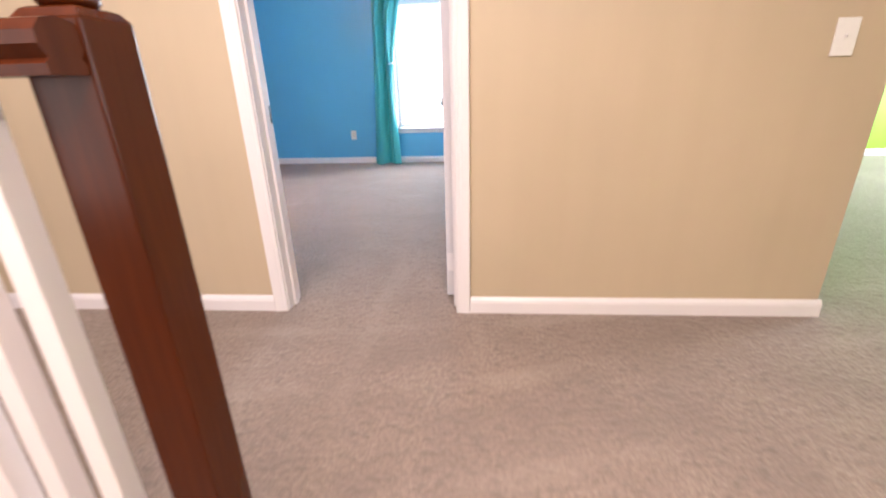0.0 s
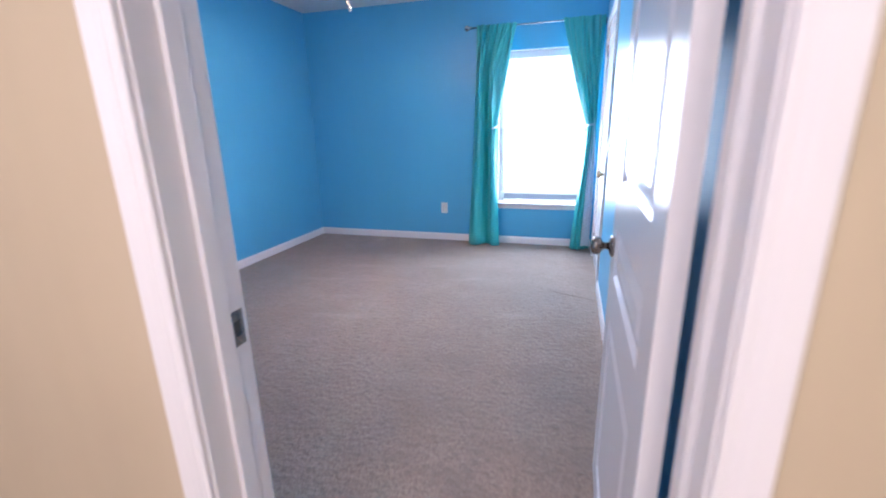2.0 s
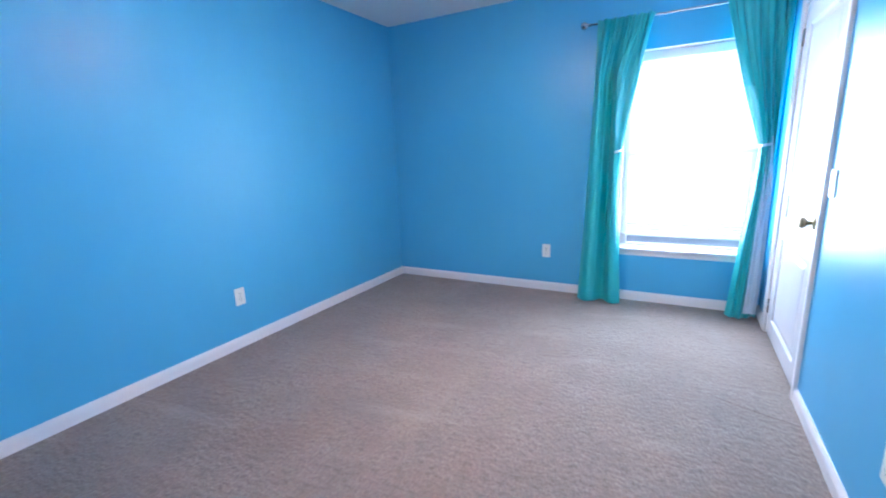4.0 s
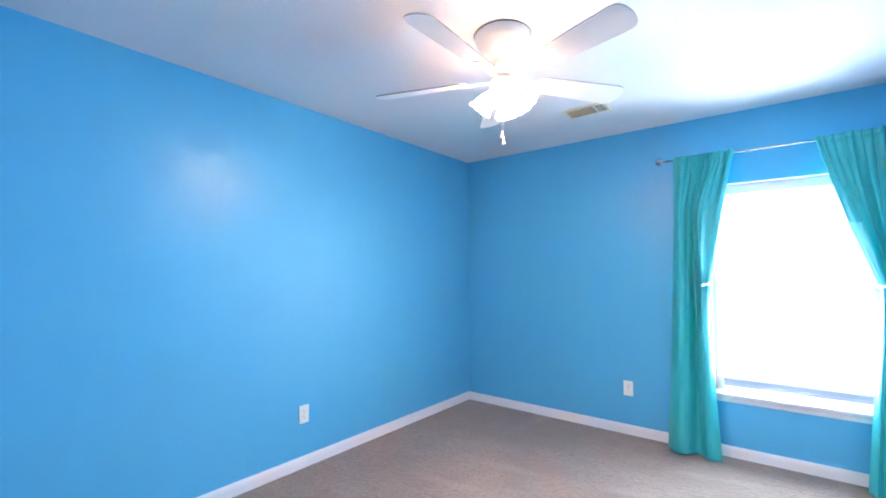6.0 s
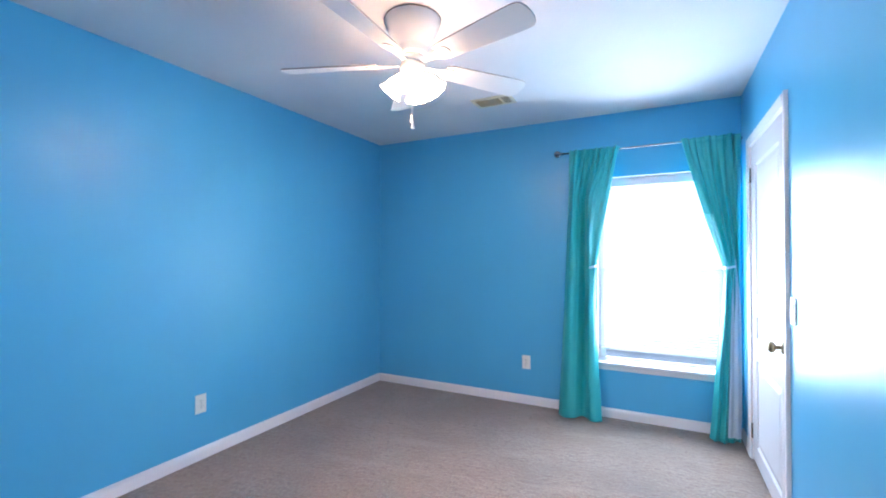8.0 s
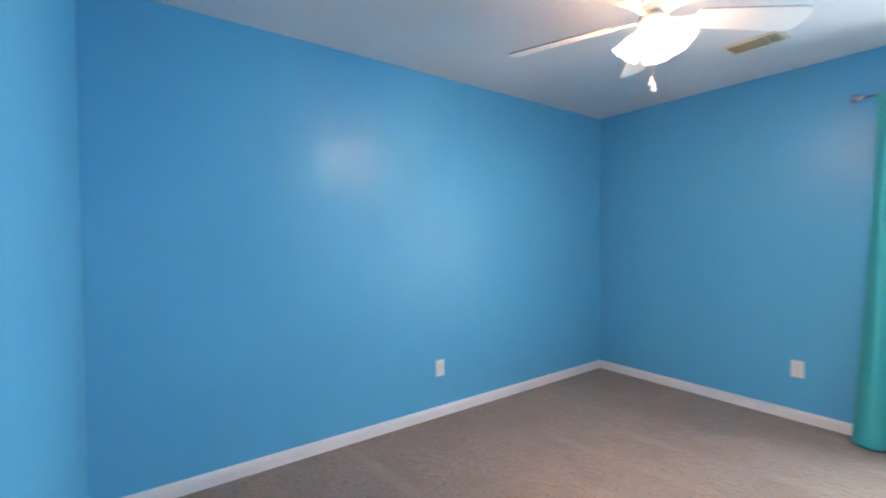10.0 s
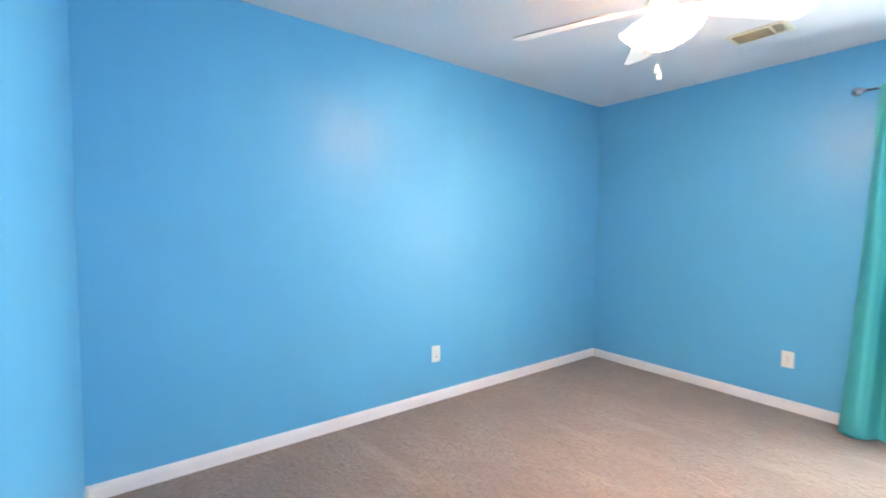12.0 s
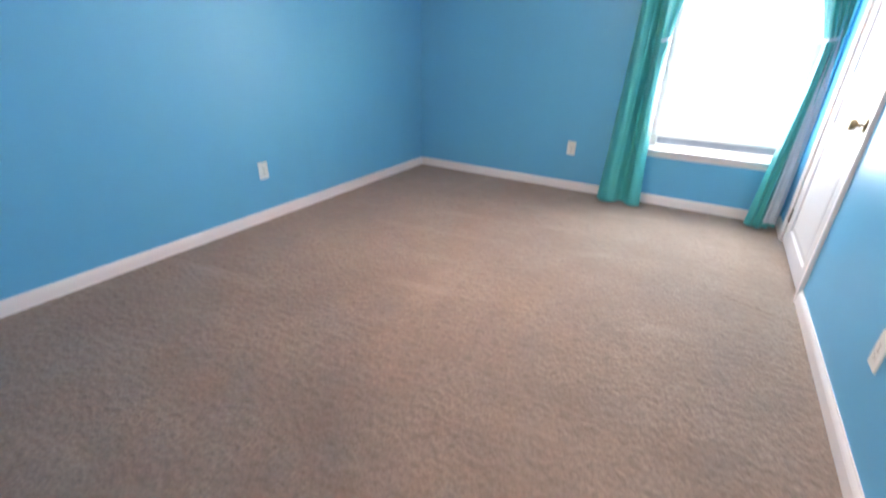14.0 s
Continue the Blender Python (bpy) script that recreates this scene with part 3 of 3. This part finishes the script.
level = [0.0] * 9
beside = curtain("curtain", "teal satin curtain tied back beside the window, below a silver rod", [
    (2.140, [-0.345, -0.298, -0.250, -0.203, -0.155, -0.108, -0.060, -0.013, 0.034], level),
    (2.06, [-0.347, -0.302, -0.256, -0.211, -0.166, -0.120, -0.073, -0.028, 0.012], [0.0, 0.010, 0.010, 0.0, -0.006, 0.008, 0.012, 0.004, 0.004]),
    (1.75, [-0.353, -0.322, -0.292, -0.262, -0.232, -0.200, -0.158, -0.100, -0.046], [0.0, 0.026, 0.030, -0.008, -0.028, 0.016, 0.036, 0.010, 0.0]),
    (1.45, [-0.362, -0.333, -0.300, -0.268, -0.240, -0.214, -0.186, -0.146, -0.104], [0.0, 0.030, 0.034, 0.0, -0.034, 0.002, 0.046, 0.018, 0.006]),
    (1.20, [-0.374, -0.344, -0.306, -0.272, -0.246, -0.222, -0.186, -0.160, -0.138], [0.0, 0.030, 0.040, 0.010, -0.036, -0.016, 0.040, 0.032, 0.012]),
    (0.90, [-0.386, -0.355, -0.314, -0.277, -0.250, -0.226, -0.190, -0.165, -0.143], [0.0, 0.030, 0.044, 0.016, -0.030, -0.020, 0.040, 0.030, 0.004]),
    (0.40, [-0.411, -0.380, -0.335, -0.292, -0.256, -0.226, -0.190, -0.155, -0.124], [0.0, 0.028, 0.045, 0.022, -0.022, -0.012, 0.036, 0.030, 0.0]),
    (0.012, [-0.434, -0.398, -0.350, -0.302, -0.260, -0.222, -0.182, -0.142, -0.100], [0.0, 0.024, 0.038, 0.030, -0.004, 0.004, 0.032, 0.030, 0.008]),
], 8.0, 1.6, 3, (1.205, -0.196, -0.134))
corner = curtain("curtain", "teal satin curtain tied back in the corner, pale lining showing", [
    (2.138, [0.807, 0.762, 0.717, 0.671, 0.626, 0.581, 0.536, 0.490, 0.445], level),
    (2.05, [0.806, 0.763, 0.719, 0.676, 0.632, 0.589, 0.545, 0.504, 0.466], [0.0, 0.010, 0.0, 0.010, 0.0, 0.010, 0.002, 0.008, 0.004]),
    (1.85, [0.804, 0.768, 0.730, 0.693, 0.656, 0.620, 0.584, 0.548, 0.516], [0.0, 0.026, -0.004, 0.028, -0.002, 0.030, 0.004, 0.026, 0.010]),
    (1.55, [0.800, 0.776, 0.752, 0.727, 0.703, 0.680, 0.655, 0.626, 0.594], [0.0, 0.026, 0.0, 0.036, 0.006, 0.044, 0.014, 0.038, 0.016]),
    (1.215, [0.796, 0.786, 0.775, 0.762, 0.750, 0.740, 0.729, 0.715, 0.700], [0.0, 0.018, 0.006, 0.034, 0.018, 0.050, 0.030, 0.046, 0.018]),
    (0.90, [0.797, 0.787, 0.775, 0.762, 0.748, 0.735, 0.720, 0.704, 0.686], [-0.010, 0.0, -0.004, 0.020, 0.014, 0.042, 0.022, 0.040, 0.012]),
    (0.40, [0.799, 0.788, 0.774, 0.756, 0.734, 0.713, 0.690, 0.666, 0.641], [-0.020, -0.012, -0.014, 0.012, 0.008, 0.040, 0.016, 0.040, 0.008]),
    (0.012, [0.799, 0.787, 0.770, 0.748, 0.722, 0.696, 0.668, 0.640, 0.610], [-0.012, -0.004, -0.006, 0.020, 0.010, 0.038, 0.016, 0.038, 0.010]),
], 8.0, 1.3, 8, (1.215, 0.698, 0.772))
flap("lining", LINING, corner, "pale lining turned outwards", [(1.27, 0.760, 0.772, 3.880), (0.98, 0.744, 0.796, 3.872), (0.66, 0.734, 0.800, 3.866), (0.36, 0.726, 0.800, 3.864), (0.05, 0.716, 0.794, 3.866)], 0.006)
flap("turned_edge", TEAL, corner, "pale inner edge of the cloth, turned back", [(1.585, 0.584, 0.640, 3.832), (1.47, 0.618, 0.672, 3.826), (1.35, 0.655, 0.698, 3.832), (1.225, 0.696, 0.722, 3.846)], 0.003)

rod = thing("curtain_rod", "slim brushed silver curtain rod with a ball finial", "curtain rod")
RZ, RY = 2.128, 3.935
bm = bmesh.new()
tube(bm, [(-0.425, RY, RZ), (0.15, RY, RZ - 0.003), (0.806, RY, RZ)], 0.0075, 16)
part("rod", bm, CHROME, rod)
bm = bmesh.new()
lathe(bm, [(0.009, 0.024), (0.013, 0.021), (0.013, 0.016), (0.010, 0.012), (0.010, 0.005), (0.017, -0.001), (0.024, -0.009), (0.0275, -0.020), (0.0275, -0.028), (0.023, -0.039), (0.015, -0.046), (0.006, -0.049)], 28, (-0.425, RY, RZ), "x")
part("finial", bm, CHROME, rod)
for x in (-0.30, 0.818):
    bm = bmesh.new()
    tube(bm, [(x, YF - 0.003, RZ - 0.012), (x, RY + 0.004, RZ - 0.012)], 0.005, 10)
    box(bm, x - 0.010, x + 0.010, YF - 0.004, YF, RZ - 0.035, RZ + 0.015)
    part("bracket", bm, CHROME, rod)


# ---- ceiling fan ----
FX, FY = -0.757, 2.13
fan = thing("ceiling_fan", "white five-blade ceiling fan with lit frosted glass shades", "ceiling fan", m=pose(FX, FY, 0))
bm = bmesh.new()
lathe(bm, [(0.134, CEIL), (0.136, CEIL - 0.008), (0.130, CEIL - 0.011), (0.132, CEIL - 0.026), (0.126, CEIL - 0.031), (0.127, CEIL - 0.045), (0.120, CEIL - 0.052), (0.112, CEIL - 0.075), (0.095, CEIL - 0.105), (0.076, CEIL - 0.130), (0.070, CEIL - 0.142), (0.072, CEIL - 0.165), (0.066, CEIL - 0.178)], 48)
part("motor_housing", bm, FANWHITE, fan)
bm = bmesh.new()
lathe(bm, [(0.1365, CEIL - 0.001), (0.1380, CEIL - 0.003), (0.1380, CEIL - 0.006), (0.1365, CEIL - 0.008)], 48)
part("housing_rim", bm, NICKEL, fan, "thin darker rim")
bm = bmesh.new()
lathe(bm, [(0.052, 2.262), (0.054, 2.246), (0.040, 2.240), (0.039, 2.228), (0.058, 2.222), (0.062, 2.200), (0.056, 2.176), (0.030, 2.164), (0.012, 2.158)], 40)
part("light_fitter", bm, FANWHITE, fan)
BZ = 2.222


def blade_shape():
    """Outline of a blade: a shaped board, narrower at the hub, its end a shallow curve with rounded corners."""
    pts = [(0.175, -0.045), (0.20, -0.052), (0.34, -0.060), (0.50, -0.067), (0.61, -0.071)]
    pts += [(0.636, -0.067), (0.650, -0.056), (0.660, -0.034), (0.665, 0.0)]
    return pts + [(x, -y) for x, y in pts[::-1][1:]]


for k in range(5):
    a = radians(-16.5 + 72 * k)
    m = pose(0, 0, BZ, 0, 0, math.degrees(a)) @ pose(0, 0, 0, -15, 0, 0)
    bm = bmesh.new()
    up = [bm.verts.new((x, y, 0.0035)) for x, y in blade_shape()]
    low = [bm.verts.new((x, y, -0.0035)) for x, y in blade_shape()]
    bm.faces.new(up)
    bm.faces.new(low[::-1])
    for i in range(len(up)):
        bm.faces.new((up[i], low[i], low[(i + 1) % len(up)], up[(i + 1) % len(up)]))
    blade = part("blade", bm, (FANWHITE, BLADE_EDGE), fan, m=m)
    paint(blade, lambda n, c: 0 if abs(n.z) > 0.5 else 1)
    bm = bmesh.new()
    outline = [(0.070, -0.012), (0.12, -0.012), (0.165, -0.026), (0.215, -0.032), (0.235, -0.020), (0.242, 0.0)]
    outline += [(x, -y) for x, y in outline[::-1][1:]]
    up = [bm.verts.new((x, y, -0.0045)) for x, y in outline]
    low = [bm.verts.new((x, y, -0.0085)) for x, y in outline]
    bm.faces.new(up)
    bm.faces.new(low[::-1])
    for i in range(len(up)):
        bm.faces.new((up[i], low[i], low[(i + 1) % len(up)], up[(i + 1) % len(up)]))
    part("blade_iron", bm, FANWHITE, fan, m=m)

for k in range(4):
    a = radians(20 + 90 * k)
    tilt = pose(0.052 * math.cos(a), 0.052 * math.sin(a), 2.165, 0, 0, math.degrees(a)) @ pose(0, 0, 0, 0, -38, 0)
    bm = bmesh.new()
    lathe(bm, [(0.018, 0.022), (0.020, -0.002), (0.024, -0.006), (0.022, -0.012)], 20)
    part("lamp_holder", bm, FANWHITE, fan, m=tilt)
    bm = bmesh.new()
    rings, seg = [], 40
    for r, h in ((0.022, -0.008), (0.028, -0.020), (0.038, -0.040), (0.043, -0.060), (0.045, -0.078), (0.051, -0.092), (0.056, -0.100)):
        wave = max(0.0, (-h - 0.055)) * 0.13
        rings.append([bm.verts.new(((r + wave * math.cos(8 * q)) * math.cos(q), (r + wave * math.cos(8 * q)) * math.sin(q), h)) for q in (2 * math.pi * s / seg for s in range(seg))])
    for u, v in zip(rings, rings[1:]):
        for s in range(seg):
            bm.faces.new((u[s], u[(s + 1) % seg], v[(s + 1) % seg], v[s])).smooth = True
    shade = part("shade", bm, SHADE, fan, "frosted tulip glass shade, lit", m=tilt)
    bm = bmesh.new()
    lathe(bm, [(0.010, -0.012), (0.013, -0.030), (0.024, -0.055), (0.025, -0.066), (0.019, -0.080), (0.006, -0.088)], 16)
    part("bulb", bm, BULB, fan, "lit bulb", m=tilt)
for x, y, z in ((0.028, -0.045, 1.925), (-0.014, 0.012, 1.975)):
    bm = bmesh.new()
    tube(bm, [(x, y, 2.172), (x, y, z)], 0.0016, 6)
    part("pull_chain", bm, FANWHITE, fan)
    bm = bmesh.new()
    lathe(bm, [(0.003, 0.002), (0.005, -0.002), (0.0045, -0.012), (0.009, -0.024), (0.0095, -0.032), (0.004, -0.036)], 14, (x, y, z))
    part("chain_pull", bm, FANWHITE, fan)

# ---- ceiling vent ----
vent = thing("ceiling_vent", "cream metal ceiling register with angled louvres", "vent", m=pose(-0.788, 3.347, CEIL))
bm = bmesh.new()
for x0, x1, y0, y1 in ((-0.150, 0.150, -0.090, -0.068), (-0.150, 0.150, 0.068, 0.090), (-0.150, -0.125, -0.068, 0.068), (0.125, 0.150, -0.068, 0.068), (0.060, 0.068, -0.068, 0.068)):
    box(bm, x0, x1, y0, y1, -0.008, -0.0005, 0.0015)
part("frame", bm, CREAM, vent)
bm = bmesh.new()
box(bm, -0.126, 0.126, -0.069, 0.069, -0.0015, -0.0003)
part("backing", bm, VENT_INSIDE, vent)
for k in range(9):
    bm = bmesh.new()
    box(bm, -0.124, 0.059, -0.0085, 0.0085, -0.0008, 0.0008)
    part("louvre", bm, CREAM, vent, m=pose(0, -0.060 + k * 0.015, -0.0085, 35, 0, 0))
for k in range(4):
    bm = bmesh.new()
    box(bm, -0.006, 0.006, -0.066, 0.066, -0.0008, 0.0008)
    part("louvre", bm, CREAM, vent, m=pose(0.074 + k * 0.0145, 0, -0.0085, 0, 40, 0))


# ---- outlets and switches ----
def plate(name, m, label, category, group=""):
    """A wall plate: x across, z up, facing -y."""
    ob = thing(name, label, category, group, m)
    bm = bmesh.new()
    box(bm, -0.036, 0.036, -0.0065, -0.0005, -0.0585, 0.0585, 0.0022)
    part("cover_plate", bm, PLASTIC, ob)
    return ob


def outlet(m):
    ob = plate("outlet", m, "white duplex electrical outlet above the baseboard", "outlet", "outlets in the bedroom")
    for z in (-0.0195, 0.0195):
        bm = bmesh.new()
        outline = [(0.017 * math.cos(q), max(-0.0135, min(0.0135, 0.017 * math.sin(q)))) for q in (2 * math.pi * k / 28 for k in range(28))]
        a, b = [bm.verts.new((x, -0.0085, z + w)) for x, w in outline], [bm.verts.new((x, -0.0060, z + w)) for x, w in outline]
        bm.faces.new(a)
        for k in range(28):
            bm.faces.new((a[k], a[(k + 1) % 28], b[(k + 1) % 28], b[k]))
        face = part("socket", bm, PLASTIC, ob)
        bm = bmesh.new()
        for x, w, h in ((-0.0065, 0.0022, 0.0085), (0.0065, 0.0022, 0.0070)):
            box(bm, x - w / 2, x + w / 2, -0.0089, -0.0084, z - 0.001, z - 0.001 + h)
        box(bm, -0.002, 0.002, -0.0089, -0.0084, z - 0.009, z - 0.0055)
        part("slots", bm, SLOT, face)
    bm = bmesh.new()
    lathe(bm, [(0.003, -0.0085), (0.003, -0.006)], 12, axis="y")
    part("screw", bm, NICKEL, ob)
    return ob


outlet(pose(XL, 2.095, 0.352, 0, 0, 90))
outlet(pose(-0.740, YF, 0.362))
outlet(pose(XR, 1.815, 0.352, 0, 0, -90))


def toggles(m, label, group=""):
    ob = plate("light_switch", m, label, "light switch", group)
    bm = bmesh.new()
    box(bm, -0.005, 0.005, -0.0075, -0.006, -0.012, 0.012)
    box(bm, -0.0035, 0.0035, -0.0165, -0.007, 0.000, 0.008, 0.001)
    part("toggle", bm, PLASTIC, ob)
    for z in (-0.030, 0.030):
        bm = bmesh.new()
        lathe(bm, [(0.003, -0.0075), (0.003, -0.006)], 12, (0, 0, z), "y")
        part("screw", bm, PLASTIC, ob)
    return ob


toggles(pose(2.085, 0, 1.062), "white toggle light switch on the tan hall wall")
stacked = thing("light_switch", "white stacked switch plate beside the closet door", "light switch", m=pose(XR, 2.715, 1.055, 0, 0, -90))
bm = bmesh.new()
box(bm, -0.036, 0.036, -0.0065, -0.0005, -0.0585, 0.0585, 0.0022)
part("cover_plate", bm, PLASTIC, stacked)
for z0, z1 in ((-0.034, -0.004), (0.001, 0.036)):
    bm = bmesh.new()
    box(bm, -0.0165, 0.0165, -0.0105, -0.006, z0, z1, 0.0015)
    part("rocker", bm, PLASTIC, stacked)

# ---- stair railing in the hall ----
PX, PY, TOPZ = 0.3375, -1.112, 1.034
railing = thing("stair_railing", "cherry-stained stair railing with white balusters on the hall carpet", "railing", m=pose(PX, PY, 0))
bm = bmesh.new()
h = 0.0445
box(bm, -h, h, -h, h, 0.0, TOPZ, 0.004)
part("newel_post", bm, WOOD, railing, "square cherry-stained newel post")
bm = bmesh.new()
start = [bm.verts.new((x * h * 0.97, y * h * 0.97, TOPZ - 0.0005)) for x, y in ((-1, -1), (1, -1), (1, 1), (-1, 1))]
last = start
for s, z in ((0.80, 0.010), (0.66, 0.013)):
    ring = [bm.verts.new((x * h * s, y * h * s, TOPZ + z)) for x, y in ((-1, -1), (1, -1), (1, 1), (-1, 1))]
    for k in range(4):
        bm.faces.new((last[k], last[(k + 1) % 4], ring[(k + 1) % 4], ring[k]))
    last = ring
bm.faces.new(last)
part("newel_shoulder", bm, WOOD, railing)
bm = bmesh.new()
lathe(bm, [(0.029, TOPZ + 0.012), (0.034, TOPZ + 0.020), (0.033, TOPZ + 0.028), (0.020, TOPZ + 0.036), (0.016, TOPZ + 0.046), (0.020, TOPZ + 0.054), (0.034, TOPZ + 0.066), (0.041, TOPZ + 0.082), (0.041, TOPZ + 0.094), (0.034, TOPZ + 0.110), (0.018, TOPZ + 0.122), (0.004, TOPZ + 0.125)], 36)
part("newel_finial", bm, WOOD, railing, "turned ball finial")
bm = bmesh.new()
strip(bm, [(-0.026, 0), (0.026, 0), (0.028, 0.012), (0.022, 0.018), (0.030, 0.032), (0.030, 0.046), (0.020, 0.058), (0, 0.062), (-0.020, 0.058), (-0.030, 0.046), (-0.030, 0.032), (-0.022, 0.018), (-0.028, 0.012)], (h - 0.004, -h - 0.028, 0.967), (HALL_W - PX + 0.001, -h - 0.028, 0.967), (0, 1, 0), (0, 0, 1))
part("handrail", bm, WOOD, railing, "moulded cherry-stained handrail")
bm = bmesh.new()
box(bm, HALL_W - PX + 0.001, -h, -h - 0.060, -h + 0.006, 0, 0.022, 0.003)
part("base_rail", bm, TRIM, railing, "white base rail")
bm = bmesh.new()
box(bm, -0.019, 0.019, -0.019, 0.019, 0.0215, 0.968, 0.002)
b = part("baluster", bm, TRIM, railing, "white square baluster", m=pose(0.235 - PX, -h - 0.028, 0))
for k in range(1, 33):
    o = b.copy()
    scene.collection.objects.link(o)
    o.matrix_basis = pose(0.235 - PX - k * 0.1, -h - 0.028, 0)
